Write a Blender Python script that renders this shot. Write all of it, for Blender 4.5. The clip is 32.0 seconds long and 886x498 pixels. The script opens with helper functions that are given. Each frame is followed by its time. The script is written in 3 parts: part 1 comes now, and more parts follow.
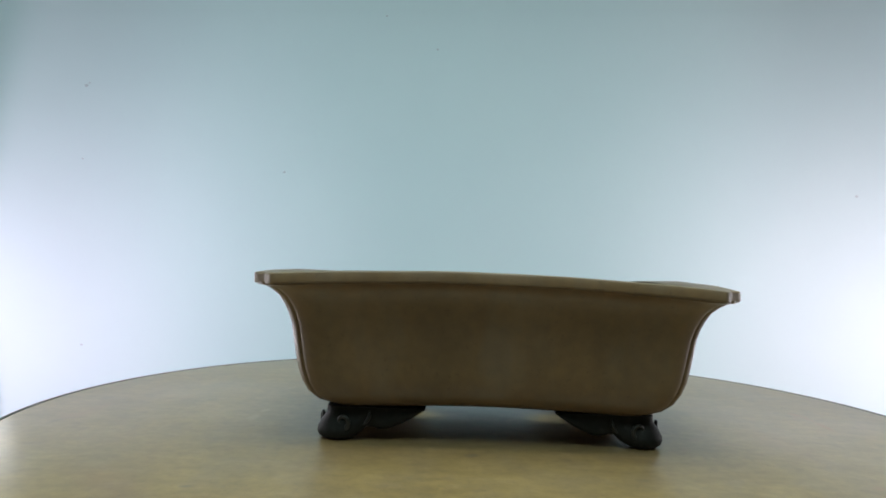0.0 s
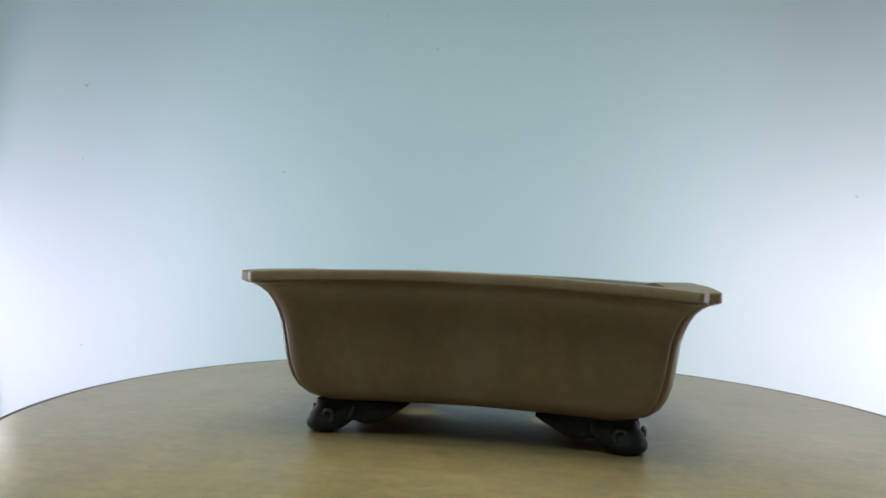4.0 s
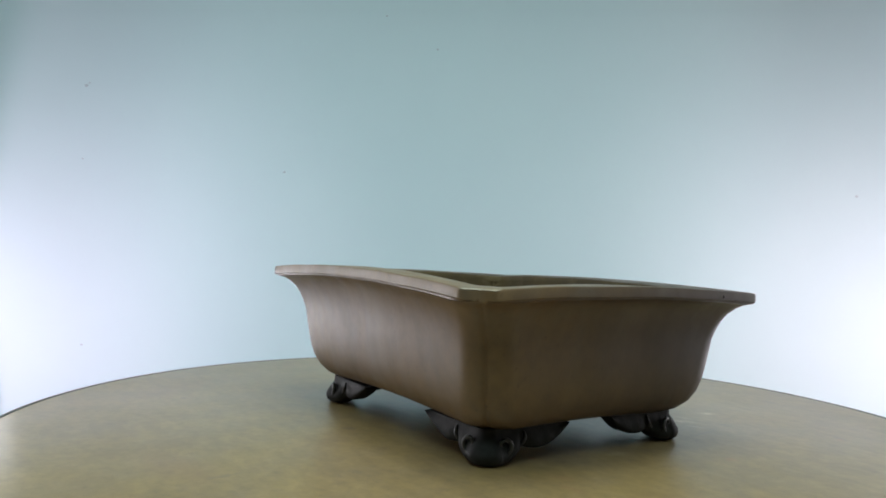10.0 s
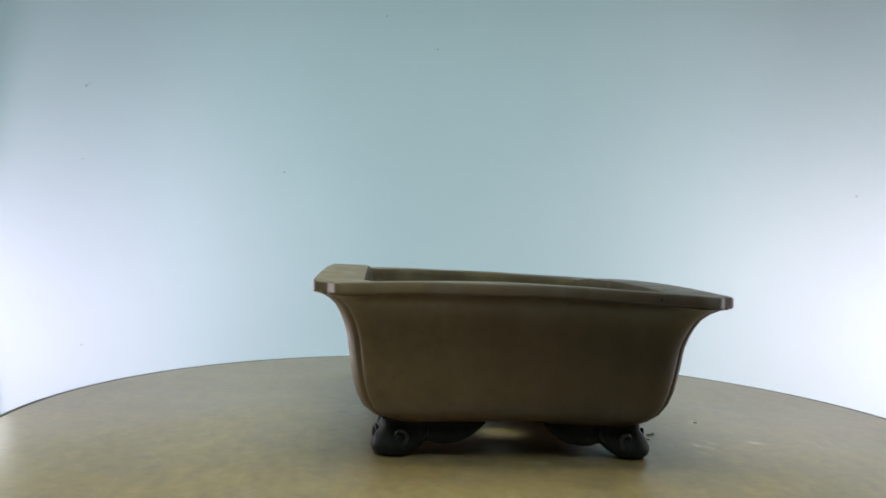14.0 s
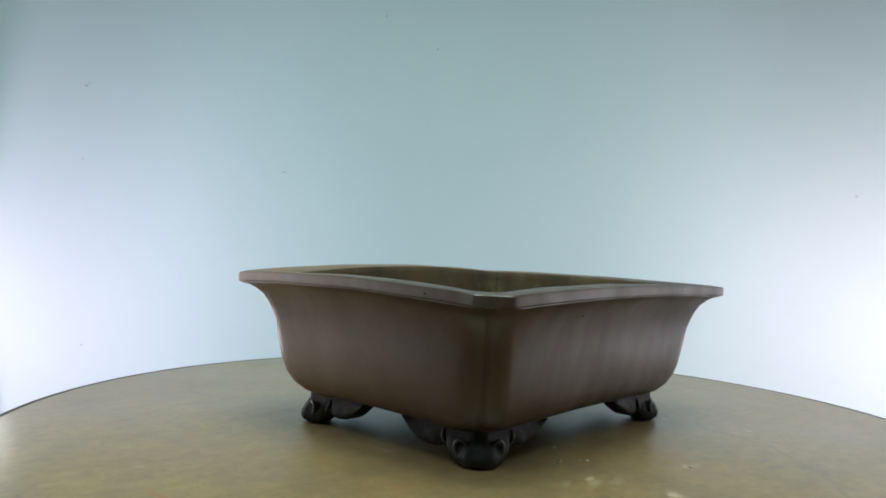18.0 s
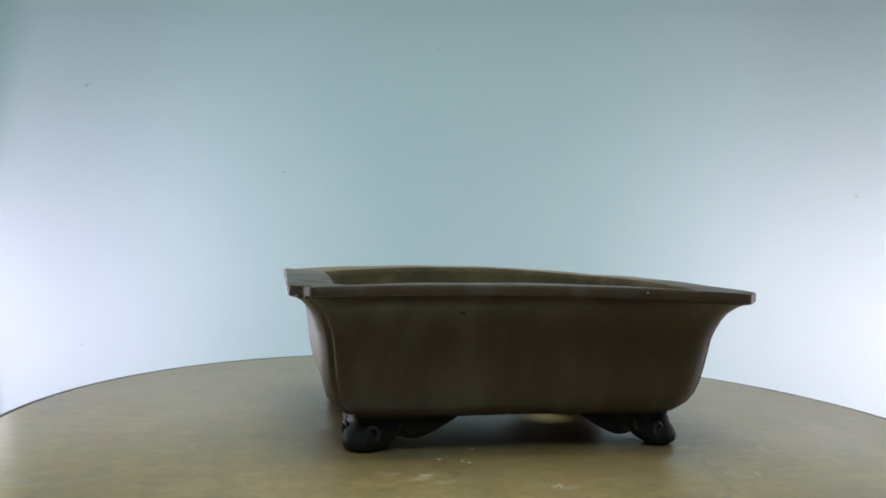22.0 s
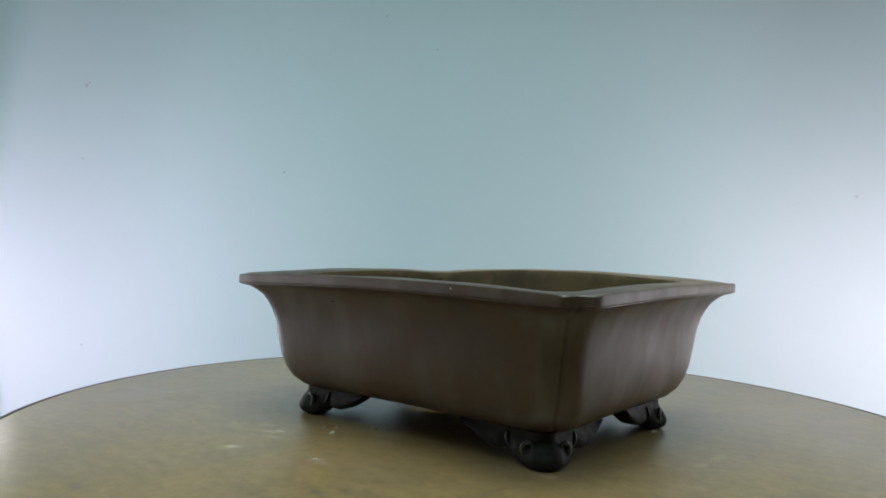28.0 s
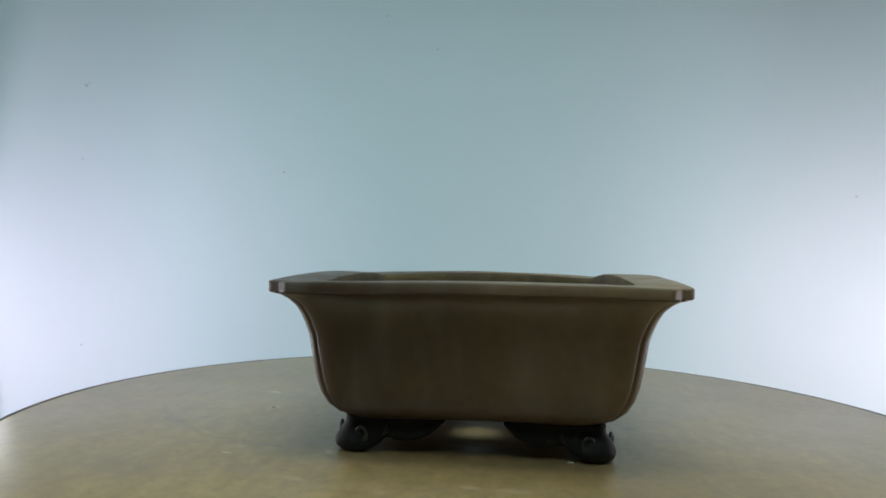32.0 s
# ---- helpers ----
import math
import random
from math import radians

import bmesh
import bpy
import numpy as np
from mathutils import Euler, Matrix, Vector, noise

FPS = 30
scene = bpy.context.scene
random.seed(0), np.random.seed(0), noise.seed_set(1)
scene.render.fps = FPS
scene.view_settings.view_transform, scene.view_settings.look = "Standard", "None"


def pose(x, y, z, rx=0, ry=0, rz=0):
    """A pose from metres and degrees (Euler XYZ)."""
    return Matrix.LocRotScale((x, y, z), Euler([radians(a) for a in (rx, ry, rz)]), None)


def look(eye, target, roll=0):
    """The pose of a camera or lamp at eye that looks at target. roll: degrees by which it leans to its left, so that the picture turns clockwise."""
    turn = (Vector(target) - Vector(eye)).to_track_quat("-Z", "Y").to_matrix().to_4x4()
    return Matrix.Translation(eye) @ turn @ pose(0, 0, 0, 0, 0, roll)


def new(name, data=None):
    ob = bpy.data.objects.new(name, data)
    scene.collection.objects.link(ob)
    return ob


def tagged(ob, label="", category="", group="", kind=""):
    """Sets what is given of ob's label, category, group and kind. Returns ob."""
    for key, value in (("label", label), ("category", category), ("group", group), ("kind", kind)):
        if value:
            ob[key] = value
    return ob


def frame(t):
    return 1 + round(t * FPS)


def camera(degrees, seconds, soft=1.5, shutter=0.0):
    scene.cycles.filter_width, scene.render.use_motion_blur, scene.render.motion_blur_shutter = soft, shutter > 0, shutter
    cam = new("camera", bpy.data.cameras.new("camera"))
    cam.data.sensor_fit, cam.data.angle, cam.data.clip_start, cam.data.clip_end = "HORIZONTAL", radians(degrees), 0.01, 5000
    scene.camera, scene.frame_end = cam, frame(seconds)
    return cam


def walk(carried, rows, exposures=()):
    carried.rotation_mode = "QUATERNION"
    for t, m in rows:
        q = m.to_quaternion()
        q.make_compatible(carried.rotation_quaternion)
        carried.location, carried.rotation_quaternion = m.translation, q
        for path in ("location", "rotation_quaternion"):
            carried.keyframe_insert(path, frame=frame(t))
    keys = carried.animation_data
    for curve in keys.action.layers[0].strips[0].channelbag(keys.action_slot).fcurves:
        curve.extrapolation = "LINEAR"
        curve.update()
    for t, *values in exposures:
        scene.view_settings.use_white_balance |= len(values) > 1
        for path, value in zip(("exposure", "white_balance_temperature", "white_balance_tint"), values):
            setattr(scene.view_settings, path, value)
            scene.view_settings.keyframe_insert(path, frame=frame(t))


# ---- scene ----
from mathutils.geometry import tessellate_polygon

cam = camera(62.15, 32.0, soft=1.75)
STAND = pose(-0.0434, -0.5548, 0.1227, 90.39, 0, -0.8826) @ pose(0, 0, 0, 0, 0, 1.899)
walk(cam, [(0.0, STAND), (32.0, STAND)],
     exposures=[(0, 0.0, 6500, 10), (16, 0.0, 6500, 10), (20, -0.02, 6480, 10), (23, -0.14, 6450, 10), (25, -0.2, 6430, 10), (32, -0.2, 6430, 10)])

# turn of the table by hand: seconds and degrees about its upright axis
TURNS = [(0, -1.4), (0.5, -1.4), (1.0, -1.4), (1.5, -1.45), (2.0, -1.5), (2.5, -1.55), (3, -2.2), (3.5, -5.9),
         (4.2, -14.2), (5.0, -25.6), (5.5, -31.5), (6, -35.6), (6.5, -41.9), (7, -47.6), (7.5, -49.4), (8, -51.2), (8.5, -51.7),
         (9, -53.4), (9.5, -55), (10, -58.1), (10.5, -61.6), (11, -65.4), (11.5, -67.8), (12, -71), (12.5, -74.7),
         (13, -79.3), (13.5, -82.8), (14, -86.3), (14.5, -91.2), (15.5, -101.2), (16.5, -112.1), (17, -118.8), (17.5, -125.5), (18, -133.1),
         (18.5, -137.8), (19, -143), (19.5, -147.8), (20, -151.7), (20.5, -154.4), (21, -159.9), (21.5, -163.6),
         (22, -168.1), (22.5, -170.9), (23, -173.6), (23.5, -176.6), (24, -179.3), (24.5, -181.6), (25, -184.5),
         (25.5, -187.2), (26.5, -200.5), (27.5, -215.4), (28, -220.0), (28.5, -227.9), (29, -237.4), (29.5, -243.4), (30, -251.9),
         (30.5, -257.2), (31, -263.3), (31.5, -267.5), (32, -275.6)]
WOBBLE = pose(0, 0, 0, -0.194, -0.181, 0)
POT_AT = pose(0.0003, 0.0035, 0)


# ---- light ----
world = bpy.data.worlds.new("world")
scene.world = world
world.use_nodes = True
wn = world.node_tree.nodes
sky = wn.new("ShaderNodeTexSky")
sky.sky_type, sky.sun_disc = "NISHITA", False
sky.sun_elevation, sky.sun_rotation = radians(35), radians(200)
world.node_tree.links.new(sky.outputs[0], wn["Background"].inputs[0])
wn["Background"].inputs[1].default_value = 0.1


def lamp(name, kind, m, energy, color, size):
    data = bpy.data.lights.new(name, kind)
    data.energy, data.color = energy, color
    if kind == "AREA":
        data.shape, data.size, data.size_y = "RECTANGLE", size[0], size[1]
    else:
        data.shadow_soft_size = size
    ob = new(name, data)
    ob.matrix_world = m
    return ob


# two lamps on stands behind the table, one at each side, with their reflectors turned to the paper
BULBS = ((-1.0, 0.64, -0.09), (1.02, 0.62, -0.04))
lamp("bulb_west", "POINT", pose(*BULBS[0]), 11.2, (1.24, 0.755, 0.96), 0.022)
lamp("bulb_east", "POINT", pose(*BULBS[1]), 13.3, (1.24, 0.765, 0.86), 0.03)
# at each side of the table an added, unseen large soft box and narrow strip light: place, width, height, power
ADDED_SOFTBOXES = ((-1.35, 0.46, 0.14, 0.9, 0.8, 4.8), (1.37, 0.46, 0.14, 0.9, 0.8, 3.5), (-1.09, 0.96, -0.03, 0.14, 0.45, 2.1), (1.12, 0.95, -0.03, 0.14, 0.45, 0.95))
for x, y, z, width, height, power in ADDED_SOFTBOXES:
    soft = lamp("added_side_light", "AREA", look((x, y, z), (0.0, -0.02, 0.1)), power, (0.98, 0.96, 1.02), (width, height))
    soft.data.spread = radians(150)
# a long tube lamp over the table, and above it a wide soft panel added as overhead fill
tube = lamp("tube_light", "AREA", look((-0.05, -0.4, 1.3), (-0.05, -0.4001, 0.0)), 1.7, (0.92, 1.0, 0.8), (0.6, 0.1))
fill_panel = lamp("added_ceiling_panel", "AREA", look((-0.1, -0.55, 1.68), (-0.1, -0.5501, 0.0)), 31.0, (0.74, 1.0, 0.95), (2.2, 2.0))
fill_panel.data.spread, tube.data.spread = radians(130), radians(105)


# ---- materials ----
def material(name, color, rough=0.6, spec=0.5):
    m = bpy.data.materials.new(name)
    m.use_nodes = True
    b = m.node_tree.nodes["Principled BSDF"]
    b.inputs["Base Color"].default_value = (*color, 1)
    b.inputs["Roughness"].default_value = rough
    b.inputs["Specular IOR Level"].default_value = spec
    return m


def node(m, kind, **inputs):
    n = m.node_tree.nodes.new(kind)
    for k, v in inputs.items():
        n.inputs[k.replace("_", " ")].default_value = v
    return n


def link(m, a, b):
    m.node_tree.links.new(a, b)


def mixer(m, fac, a, b, blend="MIX"):
    n = m.node_tree.nodes.new("ShaderNodeMix")
    n.data_type, n.blend_type = "RGBA", blend
    for value, socket in ((fac, n.inputs[0]), (a, n.inputs[6]), (b, n.inputs[7])):
        if isinstance(value, bpy.types.NodeSocket):
            link(m, value, socket)
        else:
            socket.default_value = value if isinstance(value, (int, float)) else (*value, 1)
    return n.outputs[2]


def ramp(m, src, lo, hi):
    n = node(m, "ShaderNodeMapRange")
    n.inputs[1].default_value, n.inputs[2].default_value = lo, hi
    link(m, src, n.inputs[0])
    return n.outputs[0]


def grain(m, scale, detail=4.0, stretch=(1, 1, 1)):
    tc = node(m, "ShaderNodeTexCoord")
    mp = node(m, "ShaderNodeMapping")
    mp.inputs["Scale"].default_value = stretch
    link(m, tc.outputs["Object"], mp.inputs[0])
    n = node(m, "ShaderNodeTexNoise", Scale=scale, Detail=detail)
    link(m, mp.outputs[0], n.inputs["Vector"])
    return n.outputs["Fac"]


def relief(m, height, strength, distance):
    b = node(m, "ShaderNodeBump", Strength=strength, Distance=distance)
    link(m, height, b.inputs["Height"])
    link(m, b.outputs[0], m.node_tree.nodes["Principled BSDF"].inputs["Normal"])


def base_of(m):
    return m.node_tree.nodes["Principled BSDF"].inputs["Base Color"]


CLAY = material("unglazed_clay", (0.218, 0.13, 0.0884), 0.5, 0.5)
big, streak, fine = grain(CLAY, 9), grain(CLAY, 38, 5, (1, 1, 0.25)), grain(CLAY, 900, 3)
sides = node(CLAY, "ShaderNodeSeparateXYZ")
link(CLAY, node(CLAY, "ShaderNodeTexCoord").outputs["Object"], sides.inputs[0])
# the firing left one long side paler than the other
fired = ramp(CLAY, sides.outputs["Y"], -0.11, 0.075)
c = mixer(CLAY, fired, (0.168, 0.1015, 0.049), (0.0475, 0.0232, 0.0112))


def tinted(m, c, src, lo, hi, dark, pale):
    return mixer(m, 1.0, c, mixer(m, ramp(m, src, lo, hi), dark, pale), "MULTIPLY")


# broad clouds, upright smears, fine mottling and pinpoint pits
c = tinted(CLAY, c, big, 0.3, 0.7, (0.84, 0.84, 0.86), (1.16, 1.15, 1.12))
c = tinted(CLAY, c, streak, 0.3, 0.75, (0.86, 0.87, 0.88), (1.15, 1.15, 1.16))
c = tinted(CLAY, c, grain(CLAY, 130, 5), 0.3, 0.7, (0.9, 0.9, 0.91), (1.1, 1.1, 1.08))
c = tinted(CLAY, c, grain(CLAY, 300, 3), 0.22, 0.36, (0.7, 0.69, 0.69), (1.0, 1.0, 1.0))
# grey bloom left by hard water, in upright streaks
bloom = node(CLAY, "ShaderNodeMath")
bloom.operation = "MULTIPLY"
bloom.inputs[1].default_value = 0.5
link(CLAY, ramp(CLAY, grain(CLAY, 33, 6, (1, 1, 0.3)), 0.5, 0.85), bloom.inputs[0])
c = mixer(CLAY, bloom.outputs[0], c, (0.17, 0.148, 0.13))
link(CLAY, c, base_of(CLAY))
polish = node(CLAY, "ShaderNodeMapRange")
for k, value in enumerate((0.3, 0.7, 0.34, 0.52), 1):
    polish.inputs[k].default_value = value
link(CLAY, grain(CLAY, 60, 6, (1, 1, 0.45)), polish.inputs[0])
link(CLAY, polish.outputs[0], CLAY.node_tree.nodes["Principled BSDF"].inputs["Roughness"])
CLAY.node_tree.nodes["Principled BSDF"].inputs["IOR"].default_value = 1.7
# fine grit over slow unevenness of the hand-pressed walls
surface = node(CLAY, "ShaderNodeMath")
surface.operation = "MULTIPLY_ADD"
surface.inputs[1].default_value = 2.5
link(CLAY, grain(CLAY, 55, 5, (1, 1, 0.6)), surface.inputs[0])
link(CLAY, fine, surface.inputs[2])
relief(CLAY, surface.outputs[0], 0.1, 0.0006)

# raw clay inside, stained by old soil, with shade put into its darker colour
INSIDE = material("stained_shaded_clay", (0.14, 0.09, 0.045), 0.75, 0.3)
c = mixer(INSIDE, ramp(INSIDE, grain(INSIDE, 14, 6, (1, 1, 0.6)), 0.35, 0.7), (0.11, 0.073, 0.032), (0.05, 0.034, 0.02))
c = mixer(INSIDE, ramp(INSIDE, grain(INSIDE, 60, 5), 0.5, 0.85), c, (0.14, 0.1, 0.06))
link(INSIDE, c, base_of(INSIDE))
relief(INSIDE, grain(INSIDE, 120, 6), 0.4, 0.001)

FOOT = material("dark_burnished_clay", (0.03, 0.029, 0.027), 0.58, 0.22)
link(FOOT, mixer(FOOT, ramp(FOOT, grain(FOOT, 120), 0.4, 0.7), (0.009, 0.0088, 0.0082), mixer(FOOT, ramp(FOOT, grain(FOOT, 210, 4), 0.58, 0.75), (0.017, 0.016, 0.0145), (0.035, 0.033, 0.03))), base_of(FOOT))
relief(FOOT, grain(FOOT, 150, 4), 0.55, 0.0016)

WORN = material("rubbed_dark_clay", (0.03, 0.029, 0.027), 0.3, 0.5)
link(WORN, mixer(WORN, ramp(WORN, grain(WORN, 300, 4), 0.4, 0.7), (0.014, 0.0135, 0.0125), (0.036, 0.035, 0.033)), base_of(WORN))
relief(WORN, grain(WORN, 260, 4), 0.3, 0.0008)

TOP = material("worn_tabletop", (0.338, 0.27, 0.15), 0.3, 0.65)
TOP.node_tree.nodes["Principled BSDF"].inputs["IOR"].default_value = 1.65
wide, mid_, fine = grain(TOP, 6, 5), grain(TOP, 26, 6), grain(TOP, 210, 4)
c = mixer(TOP, ramp(TOP, wide, 0.3, 0.75), (0.222, 0.146, 0.056), (0.26, 0.172, 0.07))
c = mixer(TOP, ramp(TOP, mid_, 0.5, 1.0), c, (0.196, 0.126, 0.055))
c = mixer(TOP, ramp(TOP, grain(TOP, 70, 6), 0.55, 1.1), c, (0.31, 0.205, 0.095))
c = mixer(TOP, ramp(TOP, grain(TOP, 95, 6), 0.53, 0.9), c, (0.166, 0.104, 0.05))
c = mixer(TOP, ramp(TOP, grain(TOP, 420, 3), 0.55, 0.85), c, (0.19, 0.122, 0.06))
c = tinted(TOP, c, grain(TOP, 150, 5), 0.3, 0.7, (0.87, 0.87, 0.88), (1.12, 1.11, 1.1))
c = tinted(TOP, c, grain(TOP, 480, 3), 0.24, 0.4, (0.68, 0.67, 0.66), (1.0, 1.0, 1.0))
c = tinted(TOP, c, grain(TOP, 34, 6, (1, 2.6, 1)), 0.32, 0.68, (0.88, 0.88, 0.89), (1.09, 1.09, 1.08))
c = tinted(TOP, c, grain(TOP, 3.5, 4), 0.3, 0.7, (0.92, 0.92, 0.94), (1.07, 1.07, 1.05))
# greyish scuffs rubbed into the finish, in patches and short smears
c = tinted(TOP, c, grain(TOP, 17, 7, (1.6, 1, 1)), 0.42, 0.68, (1.0, 1.0, 1.03), (0.87, 0.9, 1.12))
c = tinted(TOP, c, grain(TOP, 48, 6, (1, 1.8, 1)), 0.52, 0.72, (1.0, 1.0, 1.04), (1.08, 1.1, 1.28))

RUST, BROWN, DARK, PALE = (0.27, 0.115, 0.045), (0.24, 0.13, 0.07), (0.125, 0.09, 0.065), (0.58, 0.45, 0.33)
# marks on the top: x, y, degrees, half length, half width, colour, strength
STAINS = [(0.212, -0.147, 20, 0.006, 0.004, BROWN, 0.9), (0.161, 0.074, 0, 0.006, 0.005, RUST, 0.5),
          (0.160, 0.199, 150, 0.010, 0.004, DARK, 0.7), (0.094, 0.156, 0, 0.005, 0.004, DARK, 0.5), (-0.041, 0.199, 30, 0.006, 0.005, DARK, 0.6),
          (-0.051, 0.189, 10, 0.006, 0.005, DARK, 0.5), (-0.055, 0.212, 60, 0.010, 0.006, DARK, 0.6), (0.007, 0.178, 20, 0.030, 0.012, BROWN, 0.35),
          (-0.011, 0.148, 30, 0.030, 0.012, BROWN, 0.35), (0.118, -0.211, 45, 0.008, 0.006, DARK, 0.6), (0.082, -0.147, 10, 0.007, 0.005, DARK, 0.5),
          (0.058, -0.213, 95, 0.013, 0.003, DARK, 0.6), (-0.124, -0.090, 0, 0.008, 0.004, DARK, 0.3), (-0.012, -0.106, 15, 0.006, 0.005, DARK, 0.8),
          (-0.293, -0.034, 70, 0.026, 0.010, BROWN, 0.5), (-0.289, -0.004, 85, 0.026, 0.006, BROWN, 0.5), (-0.300, 0.031, 80, 0.010, 0.006, DARK, 0.5),
          (0.247, 0.114, 60, 0.016, 0.008, DARK, 0.4), (0.273, 0.060, 80, 0.016, 0.008, DARK, 0.4), (0.271, 0.121, 30, 0.014, 0.007, DARK, 0.4),
          (0.061, 0.180, 60, 0.012, 0.006, PALE, 0.20), (0.073, 0.136, 40, 0.010, 0.005, PALE, 0.18), (0.091, 0.131, 30, 0.009, 0.004, PALE, 0.22),
          (0.076, 0.141, 10, 0.010, 0.004, PALE, 0.22), (0.064, 0.147, 20, 0.011, 0.004, PALE, 0.22), (0.001, 0.164, 10, 0.012, 0.005, PALE, 0.22),
          (-0.166, 0.003, 80, 0.010, 0.004, PALE, 0.18), (-0.168, -0.021, 90, 0.013, 0.005, PALE, 0.18), (-0.167, 0.098, 70, 0.010, 0.004, PALE, 0.16),
          (-0.112, 0.091, 40, 0.008, 0.004, PALE, 0.3), (0.119, 0.017, 90, 0.010, 0.006, PALE, 0.18), (0.03, -0.23, 15, 0.05, 0.02, BROWN, 0.25), (-0.2, -0.18, 130, 0.05, 0.02, BROWN, 0.25),
          (0.2, -0.05, 100, 0.06, 0.02, BROWN, 0.25), (-0.22, 0.12, 60, 0.05, 0.018, DARK, 0.25),
          (0.260, 0.008, 88, 0.020, 0.0030, RUST, 0.8), (0.260, 0.034, 93, 0.013, 0.0030, RUST, 0.7), (0.257, 0.050, 108, 0.008, 0.0040, RUST, 0.9),
          (0.250, 0.042, 117, 0.006, 0.0050, DARK, 0.7), (0.243, 0.054, -140, 0.004, 0.0030, DARK, 0.6), (-0.160, -0.181, 0, 0.005, 0.004, DARK, 0.7),
          (0.103, -0.039, 0, 0.004, 0.003, RUST, 0.7), (0.142, -0.049, 40, 0.010, 0.005, BROWN, 0.5), (0.160, -0.058, 10, 0.014, 0.004, BROWN, 0.5),
          (0.128, -0.075, 60, 0.009, 0.004, BROWN, 0.4), (-0.297, -0.050, 75, 0.012, 0.004, DARK, 0.5), (-0.143, 0.064, 30, 0.012, 0.004, DARK, 0.35),
          (0.104, 0.317, 20, 0.008, 0.005, BROWN, 0.5), (0.101, 0.210, 40, 0.007, 0.004, BROWN, 0.5), (0.055, 0.279, 10, 0.008, 0.004, DARK, 0.5),
          (0.163, 0.195, -53, 0.005, 0.0040, RUST, 0.7), (0.253, 0.040, -122, 0.013, 0.0040, BROWN, 0.6), (0.062, 0.180, -124, 0.005, 0.0030, PALE, 0.5),
          (0.072, 0.134, -171, 0.007, 0.0030, PALE, 0.5), (0.004, 0.160, -150, 0.006, 0.0030, PALE, 0.5), (-0.048, 0.224, -147, 0.011, 0.0040, DARK, 0.7),
          (-0.049, 0.212, -117, 0.004, 0.0040, DARK, 0.6), (-0.038, 0.199, -132, 0.003, 0.0030, DARK, 0.7), (-0.047, 0.189, -135, 0.003, 0.0030, DARK, 0.6),
          (-0.103, 0.147, -95, 0.026, 0.0030, DARK, 0.45), (-0.128, 0.181, -140, 0.003, 0.0030, DARK, 0.7), (-0.125, 0.151, -110, 0.004, 0.0030, PALE, 0.45),
          (0.005, 0.167, -113, 0.015, 0.0050, BROWN, 0.5), (0.107, 0.114, 97, 0.021, 0.0025, DARK, 0.5), (0.095, 0.159, 167, 0.002, 0.0030, DARK, 0.6)]
SCRATCH = [(-0.111, 0.114), (-0.1, 0.141), (-0.09, 0.178), (-0.062, 0.206), (-0.05, 0.218), (-0.028, 0.235), (-0.002, 0.248)]
for (x0, y0), (x1, y1) in zip(SCRATCH, SCRATCH[1:]):
    STAINS.append(((x0 + x1) / 2, (y0 + y1) / 2, math.degrees(math.atan2(y1 - y0, x1 - x0)), 0.62 * math.hypot(x1 - x0, y1 - y0), 0.003, DARK, 0.5))
coords = node(TOP, "ShaderNodeTexCoord").outputs["Object"]
jag = node(TOP, "ShaderNodeTexNoise", Scale=160.0, Detail=3.0)
link(TOP, coords, jag.inputs["Vector"])
shift = node(TOP, "ShaderNodeVectorMath")
shift.operation = "MULTIPLY_ADD"
shift.inputs[1].default_value, shift.inputs[2].default_value = (0.007, 0.007, 0), (-0.0035, -0.0035, 0)
link(TOP, jag.outputs["Color"], shift.inputs[0])
rough_at = node(TOP, "ShaderNodeVectorMath")
link(TOP, coords, rough_at.inputs[0])
link(TOP, shift.outputs[0], rough_at.inputs[1])
for x, y, turn, length, width, tone, amount in STAINS:
    mp = node(TOP, "ShaderNodeMapping")
    mp.vector_type = "TEXTURE"
    mp.inputs["Location"].default_value = (x, y, 0)
    mp.inputs["Rotation"].default_value = (0, 0, radians(turn))
    mp.inputs["Scale"].default_value = (length, width, 1)
    link(TOP, rough_at.outputs[0], mp.inputs["Vector"])
    blob = node(TOP, "ShaderNodeTexGradient")
    blob.gradient_type = "SPHERICAL"
    link(TOP, mp.outputs[0], blob.inputs[0])
    n = node(TOP, "ShaderNodeMapRange")
    n.inputs[1].default_value, n.inputs[2].default_value, n.inputs[4].default_value = 0.0, 0.7, amount
    link(TOP, blob.outputs["Fac"], n.inputs[0])
    c = mixer(TOP, n.outputs[0], c, tone)
link(TOP, c, base_of(TOP))
gloss = node(TOP, "ShaderNodeMapRange")
for k, value in enumerate((0.25, 0.75, 0.29, 0.36), 1):
    gloss.inputs[k].default_value = value
link(TOP, grain(TOP, 11, 5), gloss.inputs[0])
link(TOP, gloss.outputs[0], TOP.node_tree.nodes["Principled BSDF"].inputs["Roughness"])
relief(TOP, fine, 0.08, 0.0005)

EDGE = material("dark_table_edge", (0.085, 0.09, 0.1), 0.6, 0.3)
BAND = material("grey_edge_band", (0.2, 0.205, 0.22), 0.5, 0.4)
STEEL = material("painted_steel", (0.12, 0.12, 0.125), 0.45)
PAPER = material("pale_backdrop_paper", (0.56, 0.75, 0.78), 0.85, 0.2)
link(PAPER, mixer(PAPER, ramp(PAPER, grain(PAPER, 2.5), 0.3, 0.7), (0.53, 0.795, 0.82), (0.555, 0.825, 0.845)), base_of(PAPER))
WALL = material("plain_wall_paint", (0.24, 0.225, 0.2), 0.8, 0.3)
FLOOR = material("grey_floor", (0.2, 0.19, 0.18), 0.6)
SPECK = material("dark_speck", (0.43, 0.63, 0.66), 0.8)
CRUMB = material("pale_crumb", (0.36, 0.32, 0.25), 0.8)


